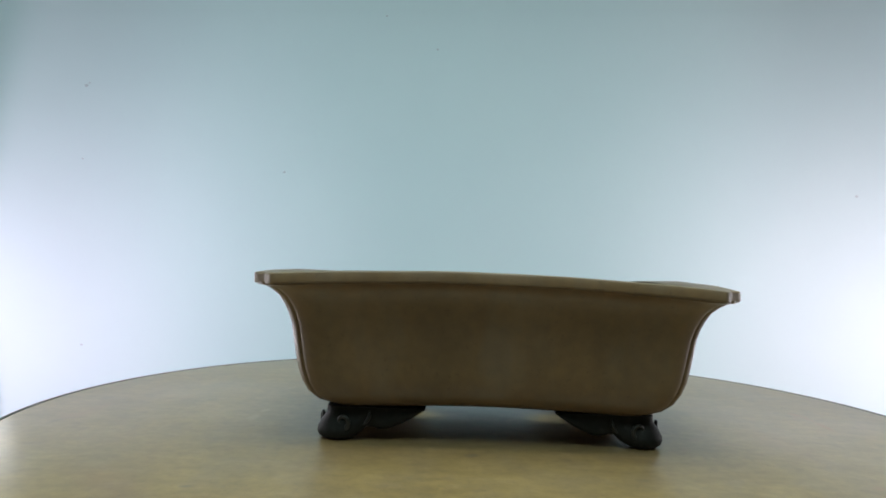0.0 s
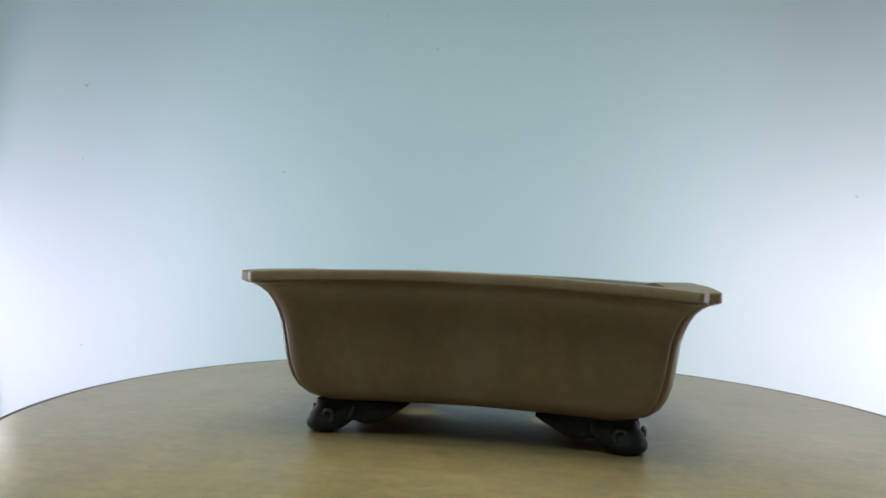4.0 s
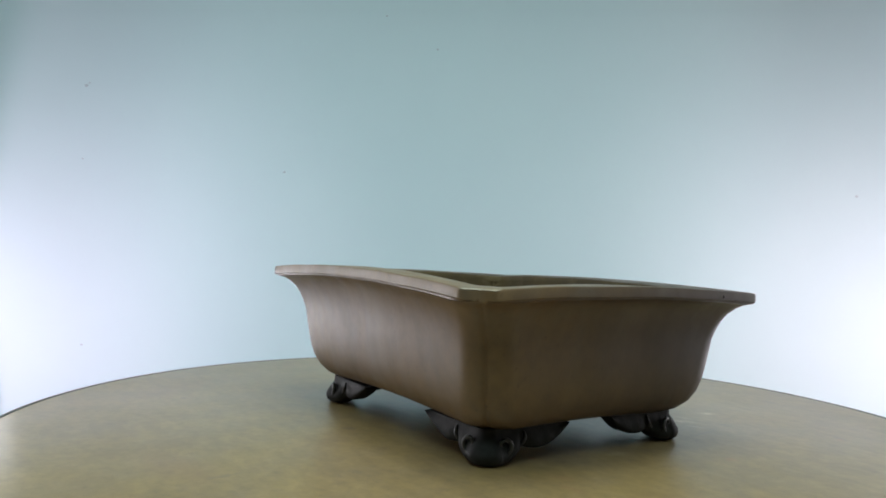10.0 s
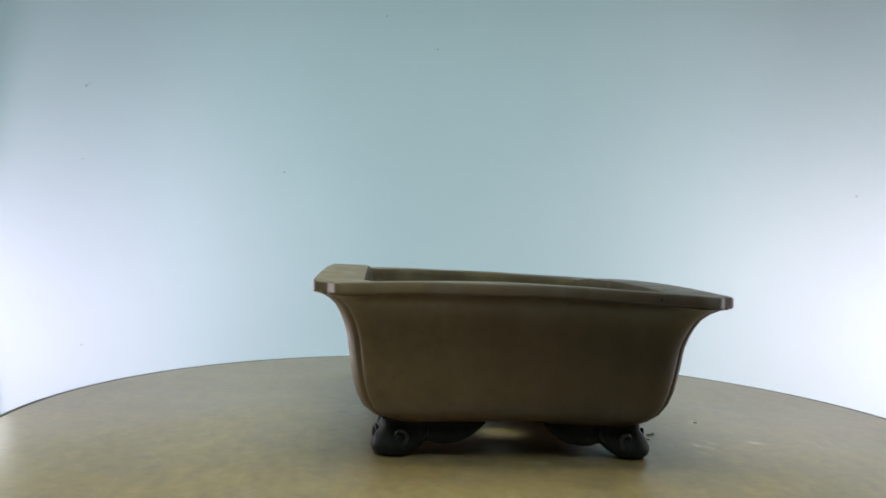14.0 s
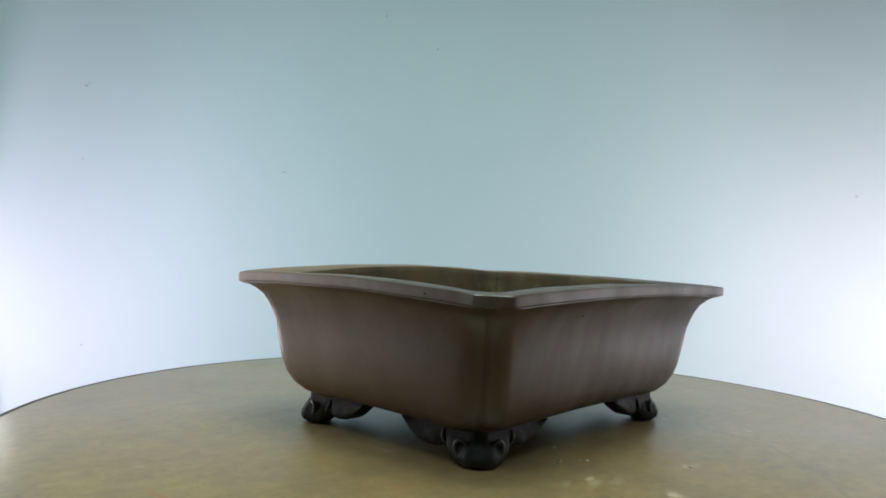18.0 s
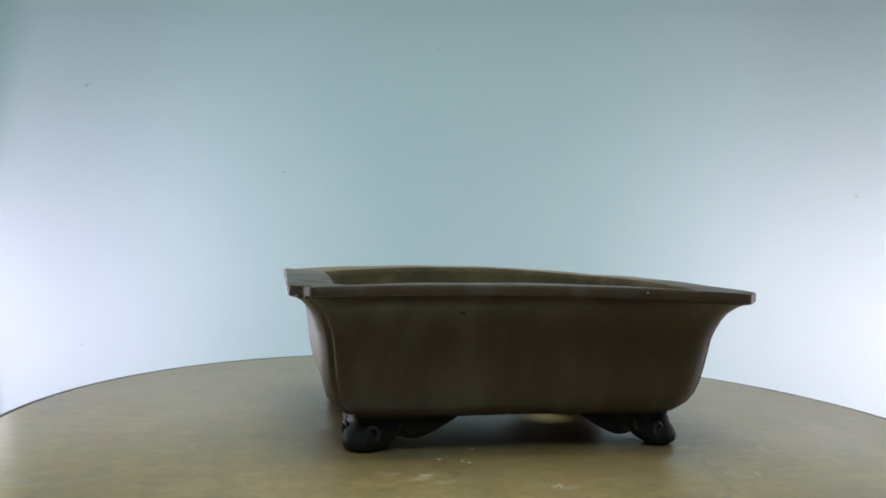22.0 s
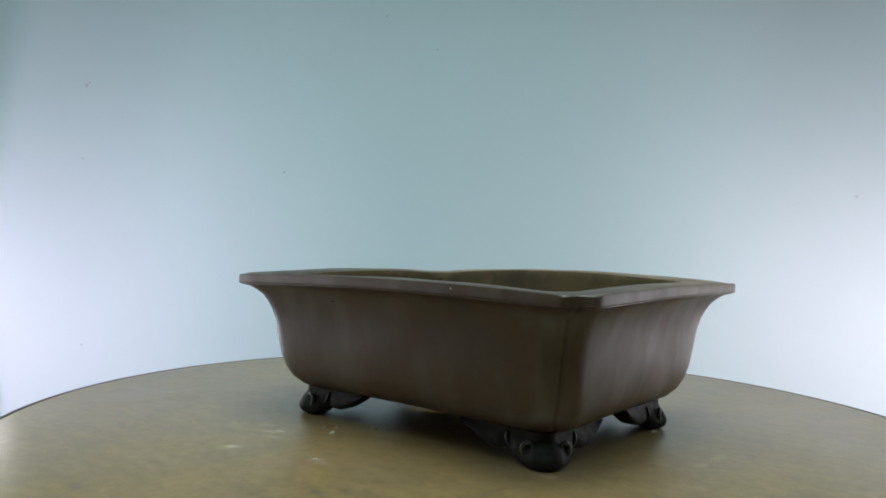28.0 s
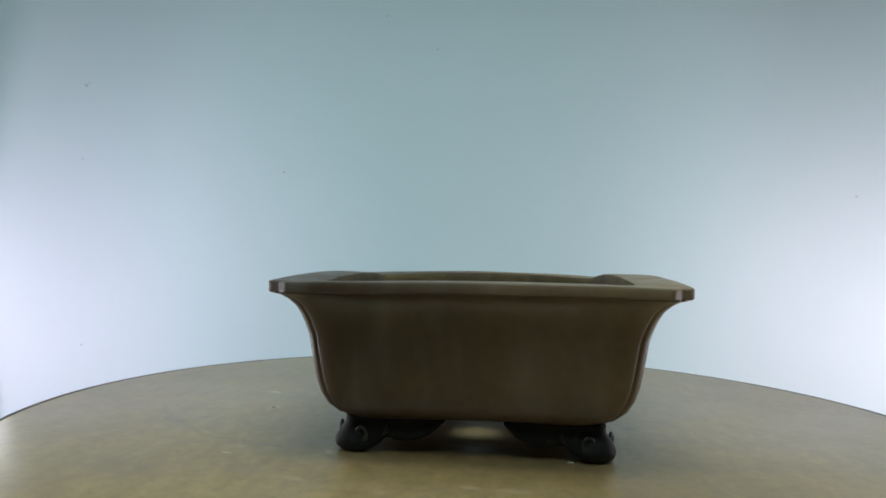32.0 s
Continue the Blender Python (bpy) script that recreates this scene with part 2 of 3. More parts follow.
# ---- builders ----
def mesh_from(name, verts, faces, smooth=True):
    me = bpy.data.meshes.new(name)
    me.from_pydata([tuple(v) for v in verts], [], faces)
    if smooth:
        me.polygons.foreach_set("use_smooth", [True] * len(me.polygons))
    me.update()
    return me


def part(name, me, mat, parent, label=""):
    ob = new(name, me)
    if not me.materials:
        me.materials.append(mat)
    ob.parent = parent
    return tagged(ob, label)


def sharpen(me, degrees):
    bm = bmesh.new()
    bm.from_mesh(me)
    bmesh.ops.recalc_face_normals(bm, faces=bm.faces)
    for e in bm.edges:
        e.smooth = e.calc_face_angle(0) < radians(degrees)
    bm.to_mesh(me)
    bm.free()
    return me


def loft(rings, close_ends=False, wrap=False):
    """Quads between equal closed rings."""
    n = len(rings[0])
    verts = [v for r in rings for v in r]
    faces = []
    pairs = [(i, i + 1) for i in range(len(rings) - 1)] + ([(len(rings) - 1, 0)] if wrap else [])
    for a, b in pairs:
        for i in range(n):
            j = (i + 1) % n
            faces.append((a * n + i, a * n + j, b * n + j, b * n + i))
    if close_ends:
        faces.append(tuple(range(n))[::-1])
        faces.append(tuple(range((len(rings) - 1) * n, len(rings) * n)))
    return verts, faces


def crumb_mesh(rng, size):
    bm = bmesh.new()
    bmesh.ops.create_icosphere(bm, subdivisions=2, radius=size)
    for v in bm.verts:
        v.co *= rng.uniform(0.75, 1.15)
        v.co.x *= 1.5
        v.co.z = max(v.co.z * 0.6 + 0.0004, 0.0)
    me = bpy.data.meshes.new("crumb")
    bm.to_mesh(me)
    bm.free()
    return me


# ---- room ----
def slab(name, lo, hi, mat, label, category):
    (x0, y0, z0), (x1, y1, z1) = lo, hi
    v = [(x, y, z) for z in (z0, z1) for y in (y0, y1) for x in (x0, x1)]
    f = [(0, 2, 3, 1), (4, 5, 7, 6), (0, 1, 5, 4), (2, 6, 7, 3), (0, 4, 6, 2), (1, 3, 7, 5)]
    ob = new(name, mesh_from(name, v, f, False))
    ob.data.materials.append(mat)
    return tagged(ob, label, category, kind="structure")


FLOOR_Z = -0.76
slab("floor", (-2.1, -2.6, FLOOR_Z - 0.1), (2.1, 1.9, FLOOR_Z), FLOOR, "plain grey floor under the turntable", "floor")
slab("ceiling", (-2.1, -2.6, 1.74), (2.1, 1.9, 1.84), WALL, "plain pale ceiling", "ceiling")
slab("wall_north", (-2.1, 1.8, FLOOR_Z), (2.1, 1.9, 1.74), WALL, "plain painted wall behind the backdrop", "wall")
slab("wall_west", (-2.1, -2.5, FLOOR_Z), (-2.0, 1.8, 1.74), WALL, "plain painted side wall", "wall")
slab("wall_east", (2.0, -2.5, FLOOR_Z), (2.1, 1.8, 1.74), WALL, "plain painted side wall", "wall")
slab("wall_south", (-2.1, -2.6, FLOOR_Z), (2.1, -2.5, 1.74), WALL, "plain painted wall behind the camera", "wall")


def backdrop_plan():
    """Plan of the paper: nearly flat, with ends that bend forward a little."""
    pts = []
    for i in range(49):
        x = -1.5 + 3.0 * i / 48
        pts.append((x, 1.2 - 0.9 * max(0.0, abs(x) - 0.8) ** 2))
    return pts


def make_backdrop():
    plan = backdrop_plan()
    n = len(plan)
    levels = [FLOOR_Z, -0.3, 0.1, 0.5, 0.9, 1.25]
    verts, faces = [], []
    for side in (0, 1):
        for z in levels:
            for i, (x, y) in enumerate(plan):
                verts.append((x, y + 0.002 * side, z))
    m = len(levels)
    for k in range(m - 1):
        for i in range(n - 1):
            a = k * n + i
            faces.append((a, a + 1, a + n + 1, a + n))
            b = a + m * n
            faces.append((b, b + n, b + n + 1, b + 1))
    ob = new("backdrop", mesh_from("backdrop", verts, faces))
    ob.data.materials.append(PAPER)
    for x, y, z, size in ((-0.400, 1.2, 0.305, 0.0026), (-0.0444, 1.2, 0.611, 0.0022), (-0.875, 1.195, 0.32, 0.0018), (-0.872, 1.195, 0.493, 0.003),
                          (-0.862, 1.196, -0.119, 0.0025), (0.962, 1.176, 0.292, 0.0028), (-0.168, 1.2, 0.687, 0.0022), (-0.865, 1.196, 0.5, 0.002)):
        fleck = part("speck", crumb_mesh(random.Random(int(abs(x) * 1e4)), size), SPECK, ob, "faint grey speck on the paper")
        fleck.matrix_basis = pose(x, y - 0.0002, z, 90, 0, 0)
    return tagged(ob, "pale blue-grey paper backdrop hung behind the turntable, lit from both sides", "backdrop", kind="structure")


make_backdrop()


# ---- lamps ----
def make_stand(x, y, z, side):
    root = tagged(new("lamp_stand"), "dark metal lamp stand with a curved reflector beside the backdrop", "lamp stand", group="lamps beside the backdrop")
    root.matrix_basis = pose(x, y, FLOOR_Z)
    top = z - FLOOR_Z - 0.06
    part("base", sharpen(mesh_from("base", *loft([[(r * math.cos(a), r * math.sin(a), h) for a in [2 * math.pi * k / 40 for k in range(40)]]
                                                  for r, h in ((0.13, 0.001), (0.13, 0.012), (0.12, 0.018), (0.02, 0.024))], True)), 30), STEEL, root)
    part("pole", sharpen(mesh_from("pole", *loft([[(0.011 * math.cos(a), 0.011 * math.sin(a), h) for a in [2 * math.pi * k / 20 for k in range(20)]] for h in (0.02, top)], True)), 30), STEEL, root)
    part("socket", sharpen(mesh_from("socket", *loft([[(r * math.cos(a), r * math.sin(a), h) for a in [2 * math.pi * k / 28 for k in range(28)]]
                                                      for r, h in ((0.014, top - 0.005), (0.024, top + 0.002), (0.024, top + 0.022), (0.018, top + 0.026))], True)), 30), STEEL, root)
    verts, faces, n = [], [], 40
    for radius in (0.12, 0.122):
        for i in range(9):
            h = -0.16 + 0.5 * i / 8
            first = 103 - (73 if h > 0.0375 else 530) * (h - 0.0375) + (55 if side > 0 else 0)
            for k in range(n + 1):
                a = radians(first + (347 - first) * k / n)
                verts.append((side * radius * -math.cos(a), radius * math.sin(a), z - FLOOR_Z + h))
    for i in range(8):
        for k in range(n):
            a = i * (n + 1) + k
            b = a + 9 * (n + 1)
            faces += [(a, a + 1, a + n + 2, a + n + 1), (b, b + n + 1, b + n + 2, b + 1)]
    part("reflector", mesh_from("reflector", verts, faces), STEEL, root)
    return root


for (x, y, z), side in zip(BULBS, (-1, 1)):
    make_stand(x, y, z, side)


def make_added_softbox(x, y, z, width, height):
    """Body of an added, unseen side lamp: a shallow open box on a pole; its open side looks along the box's -z."""
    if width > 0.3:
        root = tagged(new("softbox"), "unseen large black soft box on a dark metal stand, added to light the pot's side", "softbox", group="soft boxes beside the table")
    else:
        root = tagged(new("added_strip_light"), "unseen narrow upright strip light on a dark metal stand, added for sheen on the pot", "strip light", group="strip lights beside the table")
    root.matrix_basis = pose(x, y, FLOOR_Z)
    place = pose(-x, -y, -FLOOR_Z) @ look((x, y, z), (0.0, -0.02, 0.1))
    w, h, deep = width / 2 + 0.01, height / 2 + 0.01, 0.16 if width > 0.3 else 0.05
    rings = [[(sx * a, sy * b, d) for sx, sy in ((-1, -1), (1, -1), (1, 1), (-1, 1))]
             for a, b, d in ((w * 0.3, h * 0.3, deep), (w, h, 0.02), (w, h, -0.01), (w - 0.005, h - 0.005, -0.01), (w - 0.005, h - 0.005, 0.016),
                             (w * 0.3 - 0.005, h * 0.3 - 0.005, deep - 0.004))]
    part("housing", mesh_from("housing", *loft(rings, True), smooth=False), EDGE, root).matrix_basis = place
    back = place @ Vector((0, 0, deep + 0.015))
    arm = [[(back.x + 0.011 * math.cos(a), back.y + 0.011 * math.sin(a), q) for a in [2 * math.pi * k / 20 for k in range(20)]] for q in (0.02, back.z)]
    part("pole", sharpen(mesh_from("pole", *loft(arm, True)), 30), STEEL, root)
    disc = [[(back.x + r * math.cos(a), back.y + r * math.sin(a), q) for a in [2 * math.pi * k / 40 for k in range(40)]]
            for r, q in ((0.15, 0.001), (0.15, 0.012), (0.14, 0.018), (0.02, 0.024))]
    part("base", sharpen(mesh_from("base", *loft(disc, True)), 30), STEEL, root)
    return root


for x, y, z, width, height, power in ADDED_SOFTBOXES:
    make_added_softbox(x, y, z, width, height)


def box_rings(half_x, half_y, levels):
    """Rings of an oblong box: height and inset."""
    return [[(sx * (half_x - inset), sy * (half_y - inset), h) for sx, sy in ((-1, -1), (1, -1), (1, 1), (-1, 1))] for h, inset in levels]


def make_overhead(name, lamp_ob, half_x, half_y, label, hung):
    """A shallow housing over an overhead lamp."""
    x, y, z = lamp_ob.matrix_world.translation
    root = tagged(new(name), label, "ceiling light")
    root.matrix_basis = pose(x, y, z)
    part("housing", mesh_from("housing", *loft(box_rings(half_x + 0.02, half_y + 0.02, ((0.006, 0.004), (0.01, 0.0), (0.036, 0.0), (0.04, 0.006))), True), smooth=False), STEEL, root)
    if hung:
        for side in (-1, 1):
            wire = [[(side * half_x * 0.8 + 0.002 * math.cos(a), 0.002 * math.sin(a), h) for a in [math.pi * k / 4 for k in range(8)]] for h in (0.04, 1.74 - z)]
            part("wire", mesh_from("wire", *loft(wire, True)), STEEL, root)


# the wide fixture is unseen, added to go with the fill light
make_overhead("added_ceiling_light", fill_panel, 1.1, 1.0, "unseen wide flat ceiling light over the turntable, added as soft fill", False)
make_overhead("tube_lamp", tube, 0.3, 0.05, "short tube lamp hung on wires over the turntable", True)


# ---- turntable ----
def lathe(profile, n=128):
    rings = [[(r * math.cos(2 * math.pi * i / n), r * math.sin(2 * math.pi * i / n), z) for i in range(n)] for r, z in profile]
    return loft(rings, True)


TABLE_R = 0.3389


def make_turntable():
    root = tagged(new("turntable"), "round hand-turned table with a worn tan top", "turntable")
    top = mesh_from("tabletop", *lathe([(TABLE_R - 0.002, -0.016), (TABLE_R, -0.014), (TABLE_R, -0.0018), (TABLE_R - 0.0006, -0.0006),
                                       (TABLE_R - 0.002, 0.0)], 192))
    part("tabletop", sharpen(top, 30), TOP, root)
    band = mesh_from("edge_band", *loft([[(r * math.cos(2 * math.pi * i / 192), r * math.sin(2 * math.pi * i / 192), z) for i in range(192)]
                                         for r, z in ((TABLE_R + 0.0004, -0.015), (TABLE_R + 0.0022, -0.0145), (TABLE_R + 0.0022, -0.0004), (TABLE_R + 0.0016, 0.0002), (TABLE_R + 0.0004, 0.0001))], wrap=True))
    part("edge_band", sharpen(band, 40), BAND, root, "thin grey edge band")
    part("post", sharpen(mesh_from("post", *lathe([(0.045, -0.72), (0.045, -0.04), (0.1, -0.03), (0.1, -0.0165)], 48)), 30), STEEL, root)
    part("base", sharpen(mesh_from("base", *lathe([(0.24, FLOOR_Z + 0.002), (0.24, -0.745), (0.2, -0.73), (0.05, -0.715)], 64)), 30), STEEL, root)
    rng = random.Random(4)
    for x, y, size in ((0.045, 0.111, 0.0012), (0.058, 0.106, 0.0012), (0.042, 0.115, 0.0013), (0.032, 0.084, 0.0013), (0.052, 0.102, 0.001), (-0.111, -0.055, 0.0018),
                       (0.004, 0.163, 0.0012)):
        part("crumb", crumb_mesh(rng, size), CRUMB, root, "pale crumb of grit").matrix_basis = pose(x, y, 0, 0, 0, rng.uniform(0, 360))
    return root


# ---- pot ----
HALF_A, HALF_B, RIM_Z = 0.15, 0.1222, 0.1054
CORNER_DZ = {(-1, -1): 0.0031, (1, -1): -0.0002, (1, 1): -0.0025, (-1, 1): -0.0004}
SIDE_RISE = {"south": 0.005, "north": 0.003, "east": 0.003, "west": 0.0013}


def plan_ring(inset, z, cut_a, cut_b, r, warp, step=0.27, round_r=0.0):
    """One closed level of the pot: an oblong with cut, eased corners, and sides that rise between them."""
    a, b = HALF_A - inset, HALF_B - inset
    if round_r:
        return lifted([pressed(p, z) for p in round_plan(a, b, round_r)], a, b, round_r, round_r, z, warp)
    oct_ = [(-(a - cut_a), -b), (a - cut_a, -b), (a, -(b - cut_b)), (a, b - cut_b), (a - cut_a, b), (-(a - cut_a), b), (-a, b - cut_b), (-a, -(b - cut_b))]
    corners = []
    for i in range(0, 8, 2):
        p, q = Vector(oct_[i + 1]), Vector(oct_[(i + 2) % 8])
        mid = (p + q) / 2
        corners += [Vector(oct_[i]), p, mid - mid.normalized() * 0.5 * step * (q - p).length]
    pts = []
    for i in range(12):
        p0, p, q = corners[i - 1], corners[i], corners[(i + 1) % 12]
        ease = r * (0.35 if i % 3 == 2 else 1.0)
        r0, r1 = (min(ease, 0.45 * (p0 - p).length), min(ease, 0.45 * (q - p).length))
        s, e = p + (p0 - p).normalized() * r0, p + (q - p).normalized() * r1
        pts += [s.lerp(p, t).lerp(p.lerp(e, t), t) for t in (0, 0.25, 0.5, 0.75, 1)]
        far = r * (0.35 if (i + 1) % 3 == 2 else 1.0)
        nxt = q + (p - q).normalized() * min(far, 0.45 * (q - p).length)
        steps = 20 if i % 3 == 0 else 3
        pts += [e.lerp(nxt, k / steps) for k in range(1, steps)]
    return lifted(pts, a, b, cut_a, cut_b, z, warp)


CREASE = 0.0015
CORNER_STEPS = [0, 6, 12, 18, 24, 29, 33, 36, 38, 40, 41.5, 43, 44, 45, 46, 47, 48.5, 50, 52, 54, 57, 61, 66, 72, 78, 84, 90]


def round_plan(a, b, r):
    """An oblong with broad round corners, each with a crease down its middle."""
    pts = []
    for k, (sx, sy) in enumerate(((1, -1), (1, 1), (-1, 1), (-1, -1))):
        centre, first = Vector((sx * (a - r), sy * (b - r))), -90 + 90 * k
        for turn in CORNER_STEPS:
            reach = r - CREASE * math.exp(-((turn - 45) / 4.0) ** 2)
            pts.append(centre + reach * Vector((math.cos(radians(first + turn)), math.sin(radians(first + turn)))))
        half = (b - r) if k % 2 == 0 else (a - r)
        way = Vector((-sy, 0)) if k % 2 else Vector((0, sx))
        pts += [pts[-1] + way * (2 * half * i / 20) for i in range(1, 20)]
    return pts


def pressed(p, z):
    """The slow unevenness of a wall pressed by hand."""
    return p + p.normalized() * (0.00018 * math.sin(70 * p.x + 41 * p.y + 52 * z) + 0.00015 * math.sin(83 * p.y - 57 * p.x + 38 * z + 2.0))


def lifted(pts, a, b, cut_a, cut_b, z, warp):
    """The plan's points at their height, with the lean of the pot and the rise between its corners."""
    out = []
    for p in pts:
        u, v = max(-1, min(1, p.x / (a - cut_a))), max(-1, min(1, p.y / (b - cut_b)))
        sx, sy = (p.x / a + 1) / 2, (p.y / b + 1) / 2
        dz = sum(CORNER_DZ[(i, j)] * (sx if i > 0 else 1 - sx) * (sy if j > 0 else 1 - sy) for i in (-1, 1) for j in (-1, 1))
        dz += 0.00018 * math.sin(88 * p.x + 1.3) * math.sin(75 * p.y + 0.4)
        ex, ey = abs(p.x) / a, abs(p.y) / b
        if ey >= ex:
            dz += SIDE_RISE["south" if p.y < 0 else "north"] * (1 - u * u)
        else:
            dz += SIDE_RISE["east" if p.x > 0 else "west"] * (1 - v * v)
        out.append((p.x, p.y, z + dz * warp))
    return out


CUT_A, CUT_B = 0.0130, 0.0142
# inset from the rim's edge, drop under the rim slab
PROFILE = [(0.0012, -0.001), (0.0012, 0.0005), (0.005, 0.0016), (0.0085, 0.004), (0.01229, 0.008), (0.01518, 0.0135), (0.01722, 0.019), (0.01916, 0.026), (0.02038, 0.035),
           (0.02182, 0.045), (0.02338, 0.054), (0.02571, 0.062), (0.02922, 0.069), (0.0345, 0.0745), (0.041, 0.0775), (0.049, 0.0785)]


def make_pot():
    root = tagged(new("bonsai_pot"), "empty brown unglazed clay bonsai pot with flared rim and cut corners", "plant pot")
    t = 0.0068
    rings = []
    for inset, z, r in ((0.0008, -t, 0.0035), (0.0, -t + 0.0008, 0.0035), (0.0, -0.001, 0.0035), (0.0004, -0.0003, 0.0035), (0.0014, 0.0, 0.0035),
                        (0.026, -0.0002, 0.006), (0.028, -0.0008, 0.008), (0.0292, -0.003, 0.008), (0.0295, -t, 0.008)):
        k = 1 - 9 * max(0, inset) if inset < 0.01 else 0.78
        rings.append(plan_ring(inset, RIM_Z + z, CUT_A * k, CUT_B * k, min(r, CUT_A * k * 0.75), 1, 0.27 if inset < 0.01 else 0.02))
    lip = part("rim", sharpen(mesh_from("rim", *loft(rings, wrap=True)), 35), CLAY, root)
    # inner faces of the lip take the stained clay darkened for shade
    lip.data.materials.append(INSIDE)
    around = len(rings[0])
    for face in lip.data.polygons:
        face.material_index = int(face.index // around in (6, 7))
    z0 = RIM_Z - t
    rings = []
    for inset, drop in PROFILE:
        w = 1 - 0.55 * max(0, drop) / 0.0785
        rings.append(plan_ring(inset, z0 - drop, 0, 0, 0, w, round_r=0.0225))
    floor_z = z0 - 0.071
    inner = [(0.062, floor_z), (0.05, floor_z + 0.002), (0.043, floor_z + 0.009), (0.036, z0 - 0.035), (0.032, z0 - 0.012), (0.0298, z0 + 0.001)]
    rings.append(plan_ring(0.062, z0 - 0.0788, 0, 0, 0, 0.45, round_r=0.02))
    for i, (inset, z) in enumerate(inner):
        rings.append(plan_ring(inset, z, 0, 0, 0, 0.45 if i < 3 else 0.45 + 0.55 * (i - 2) / 3, round_r=0.015))
    v, f = loft(rings)
    n = len(rings[0])
    k = len(PROFILE)
    # close the underside and the floor inside round two drain holes
    f = [q for q in f if not (k * n <= min(q) and max(q) < (k + 2) * n)]
    rims = []
    for level, z in ((k, z0 - 0.0788), (k + 1, floor_z)):
        loops = [list(range(level * n, (level + 1) * n))]
        for hx in (-0.0485, 0.0485):
            loops.append(list(range(len(v), len(v) + 28)))
            for i in range(28):
                a = 2 * math.pi * i / 28
                v.append((hx + 0.0125 * math.cos(a), 0.0125 * math.sin(a), z))
        order = [i for loop in loops for i in loop]
        for tri in tessellate_polygon([[Vector((v[i][0], v[i][1], 0)) for i in loop] for loop in loops]):
            f.append(tuple(order[i] for i in tri))
        rims.append(loops[1:])
    for low_, high in zip(*rims):
        for i in range(28):
            f.append((low_[i], low_[(i + 1) % 28], high[(i + 1) % 28], high[i]))
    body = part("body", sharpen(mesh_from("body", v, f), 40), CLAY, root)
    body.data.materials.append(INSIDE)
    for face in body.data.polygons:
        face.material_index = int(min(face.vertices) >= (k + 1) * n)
    rng = random.Random(9)
    for parent, x, y, z, turn, sx, sz, mat, label in ((lip, 0.1499, 0.0731, 0.1003, 90, 0.0007, 0.0034, FOOT, "dark chip in the rim"), (lip, 0.1499, 0.0853, 0.0985, 90, 0.001, 0.001, FOOT, "dark chip in the rim"),
                                                      (lip, -0.0641, 0.1221, 0.1034, 0, 0.0006, 0.0024, CRUMB, "pale nick in the rim"), (body, 0.048, 0.1087, 0.088, 0, 0.0013, 0.0016, FOOT, "dark pit in the clay")):
        chip = part("chip", crumb_mesh(rng, 1.0), mat, parent, label)
        chip.matrix_basis = pose(x, y, z, 0, 0, turn) @ Matrix.Diagonal((sx, 0.0005, sz, 1))
    foot = foot_mesh()
    curl = curl_mesh()
    for sx, sy in ((-1, -1), (1, -1), (1, 1), (-1, 1)):
        turn = {(-1, -1): 0, (1, -1): 90, (1, 1): 180, (-1, 1): 270}[(sx, sy)]
        me = foot if turn in (0, 180) else foot_mesh(True)
        ob = part("foot", me, FOOT, root, "dark cloud-shaped foot with carved curls")
        ob.matrix_basis = pose(sx * 0.1085, sy * 0.082, 0, 0, 0, turn)
        part("curl", curl, WORN, ob, "curl rubbed shiny").matrix_basis = pose(0.0125, -0.0019, 0.0122, 90, 0, -16)
        part("curl", curl, WORN, ob, "curl rubbed shiny").matrix_basis = pose(-0.0019, 0.0125, 0.0122, 90, 0, -74) @ Matrix.Diagonal((-1, 1, 1, 1))
        seam = seam_mesh()
        lengths = (0.066, 0.064) if me is foot else (0.064, 0.066)
        part("seam", seam, WORN, ob).matrix_basis = pose(lengths[0] * 0.43, 0.0003, 0)
        part("seam", seam, WORN, ob).matrix_basis = pose(0.0003, lengths[1] * 0.43, 0, 0, 0, 90) @ Matrix.Diagonal((1, -1, 1, 1))
    return root


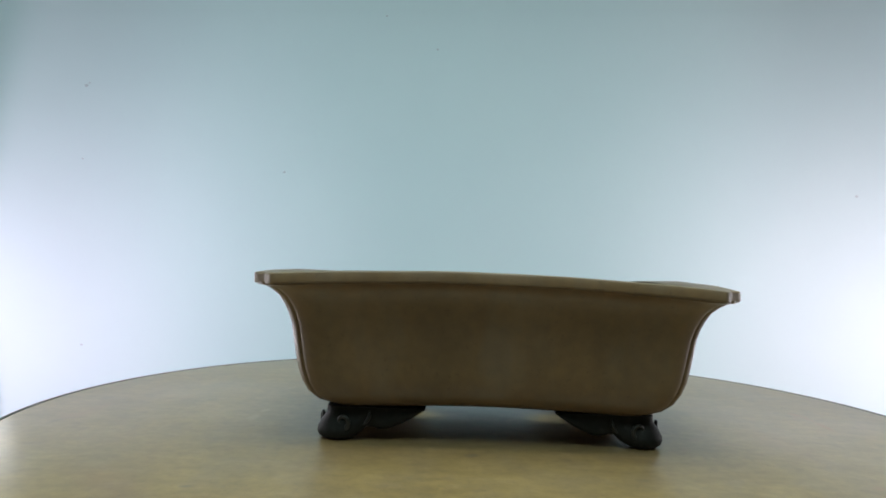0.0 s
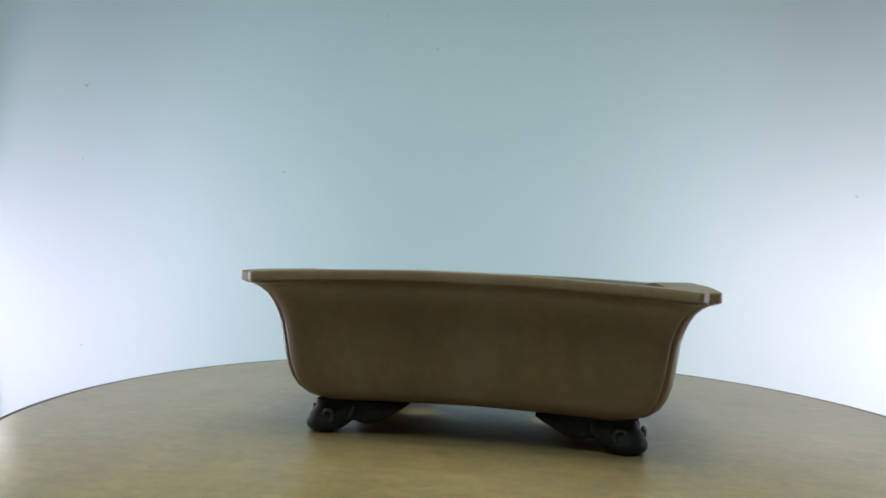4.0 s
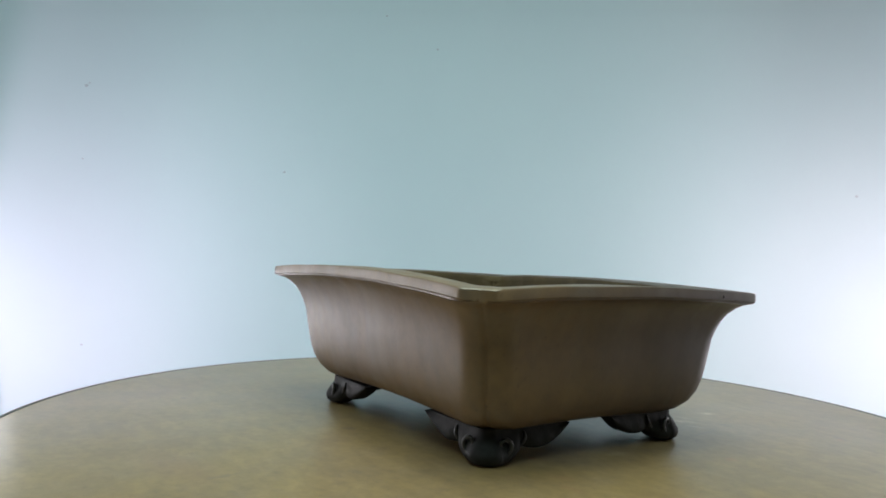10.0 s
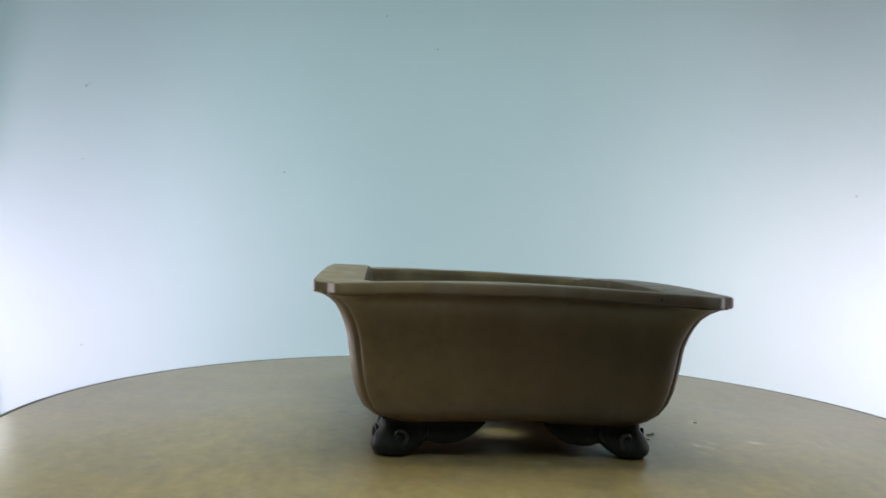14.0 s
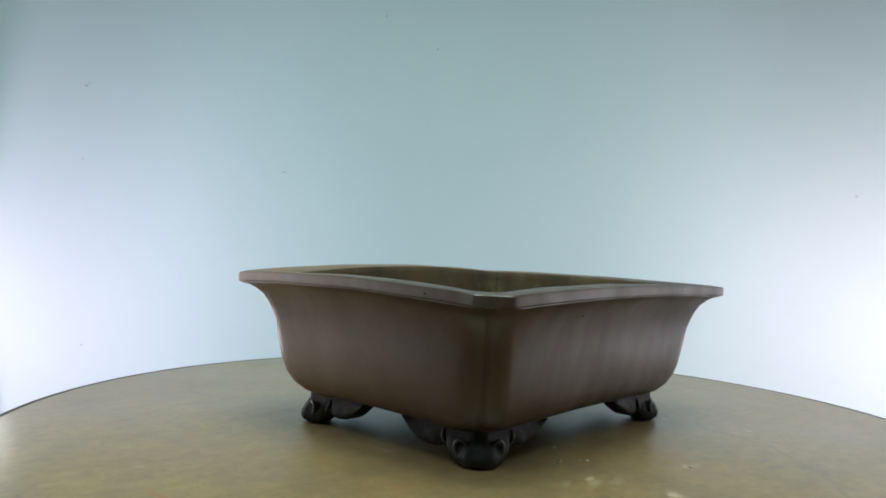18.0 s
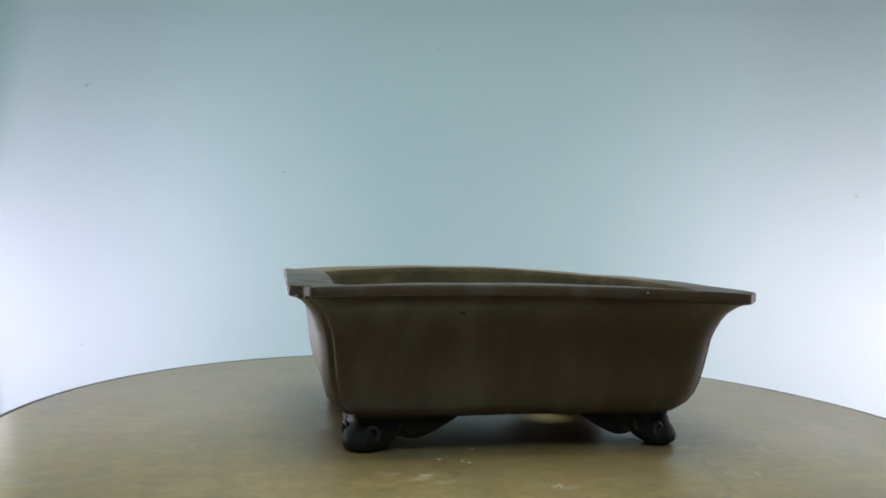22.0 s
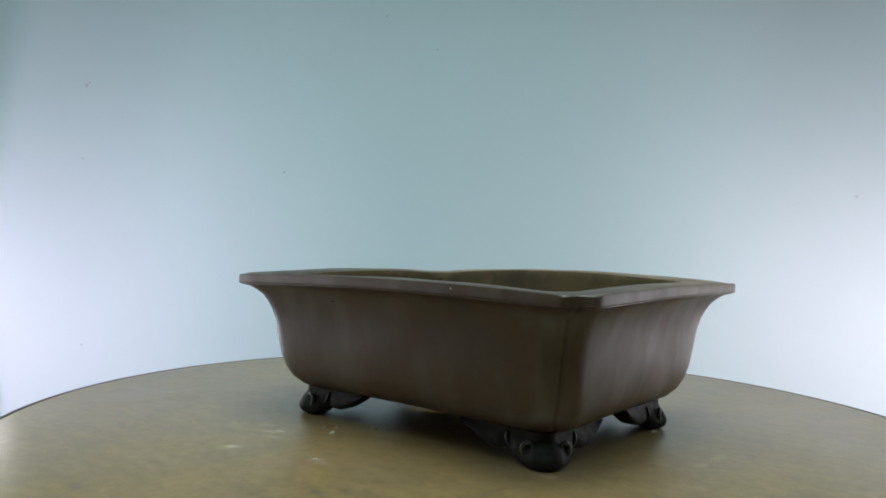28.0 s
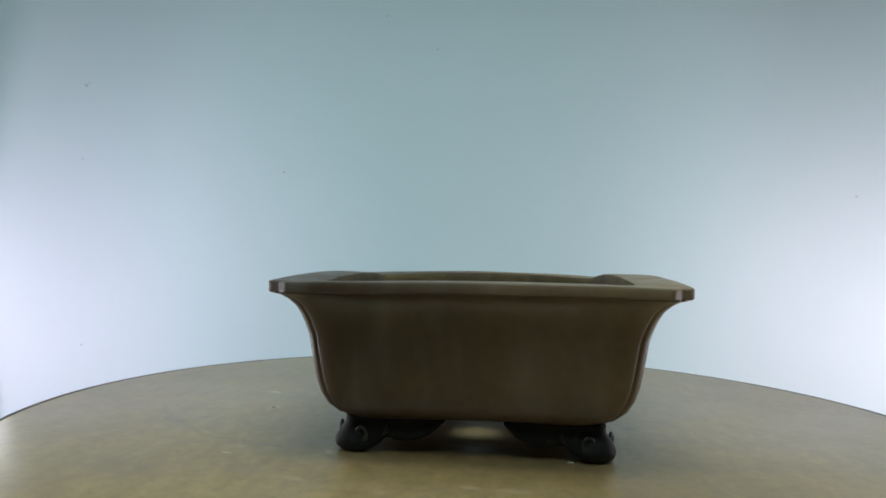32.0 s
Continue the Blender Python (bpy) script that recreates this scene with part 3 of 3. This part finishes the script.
def foot_mesh(swap=False):
    """An L of two arms from the corner at the origin along +x and +y; scrolled lobes below, tapering up to the pot."""
    arm = (0.064, 0.066) if swap else (0.066, 0.064)

    def low(s, length, fall):
        u = s / length
        if u < 0.44:
            return 0.0095 * max(0.0, (u - 0.17) / 0.27) ** 2.0
        if u < 0.6:
            return 0.0095 - 0.0022 * math.sin((u - 0.44) / 0.16 * math.pi / 2)
        return 0.0073 + 0.0135 * ((u - 0.6) / 0.4) ** fall

    stations = []
    r = 0.009
    for i in range(22):
        s = arm[1] * (1 - i / 21)
        if s >= r:
            stations.append(((0, s), (-1, 0), s, arm[1]))
    for i in range(7):
        a = radians(180 + 90 * i / 6)
        stations.append(((r + r * math.cos(a), r + r * math.sin(a)), (math.cos(a), math.sin(a)), 0.004 + 0.4 * r * abs(i - 3) / 3, arm[0]))
    for i in range(22):
        s = arm[0] * i / 21
        if s >= r:
            stations.append(((s, 0), (0, -1), s, arm[0]))
    rings = []
    for (x, y), (nx, ny), s, length in stations:
        zb = low(s, length, 1.4 if (abs(nx) < abs(ny)) != swap else 2.3)
        u = s / length
        bulge = 0.0034 * math.exp(-((s - 0.004) / 0.016) ** 2) + 0.0012 * (1 - u) + 0.0006 - 0.003 * math.exp(-((u - 0.45) / 0.05) ** 2)
        h = 0.0212 - zb
        deep = -0.008 if s < 0.012 else -0.014
        sect = [(-0.0015, 0.0212), (-0.0012, zb + h * 0.8), (bulge * 0.45, zb + h * 0.58), (bulge * 0.95, zb + h * 0.36), (bulge, zb + h * 0.24), (bulge * 0.86 - 0.0003, zb + h * 0.12), (bulge * 0.5 - 0.001, zb + h * 0.035),
                (bulge * 0.1 - 0.0028, zb), (deep * 0.75, zb), (deep, zb + 0.002), (deep, 0.0212)]
        rings.append([(x + nx * n_, y + ny * n_, z) for n_, z in sect])
    return sharpen(mesh_from("foot", *loft(rings, True)), 60)


def seam_mesh():
    """A slanting raised fold between the two lobes of an arm."""
    rings = []
    for i in range(11):
        u = i / 10
        x, y, z = -0.004 + 0.0055 * u + 0.002 * math.sin(u * 3.1), -0.0012 * math.sin(u * 2.6) + 0.0012 * u, 0.0085 + 0.0105 * u
        w = 0.0014 * math.sin(0.25 + 2.6 * u)
        rings.append([(x + w * math.cos(b), y + w * math.sin(b), z) for b in [2 * math.pi * k / 8 for k in range(8)]])
    return sharpen(mesh_from("seam", *loft(rings, True)), 60)


def curl_mesh():
    """A small raised spiral."""
    rings = []
    turns = 26
    for i in range(turns + 1):
        u = i / turns
        a = radians(-100 + 330 * u)
        r = 0.0056 * (1 - 0.7 * u)
        w = 0.0016 * (1 - 0.4 * u) * (0.4 + 0.6 * min(1, 6 * u))
        cx, cy = r * math.cos(a), r * math.sin(a)
        rings.append([(cx + w * math.cos(a) * math.cos(b), cy + w * math.sin(a) * math.cos(b), w * math.sin(b)) for b in [2 * math.pi * k / 8 for k in range(8)]])
    return sharpen(mesh_from("curl", *loft(rings, True)), 60)


turntable = make_turntable()
pot = make_pot()


def motions():
    walk(turntable, [(t, pose(0, 0, 0, 0, 0, a) @ WOBBLE) for t, a in TURNS])
    walk(pot, [(t, pose(0, 0, 0, 0, 0, a) @ WOBBLE @ POT_AT) for t, a in TURNS])


motions()
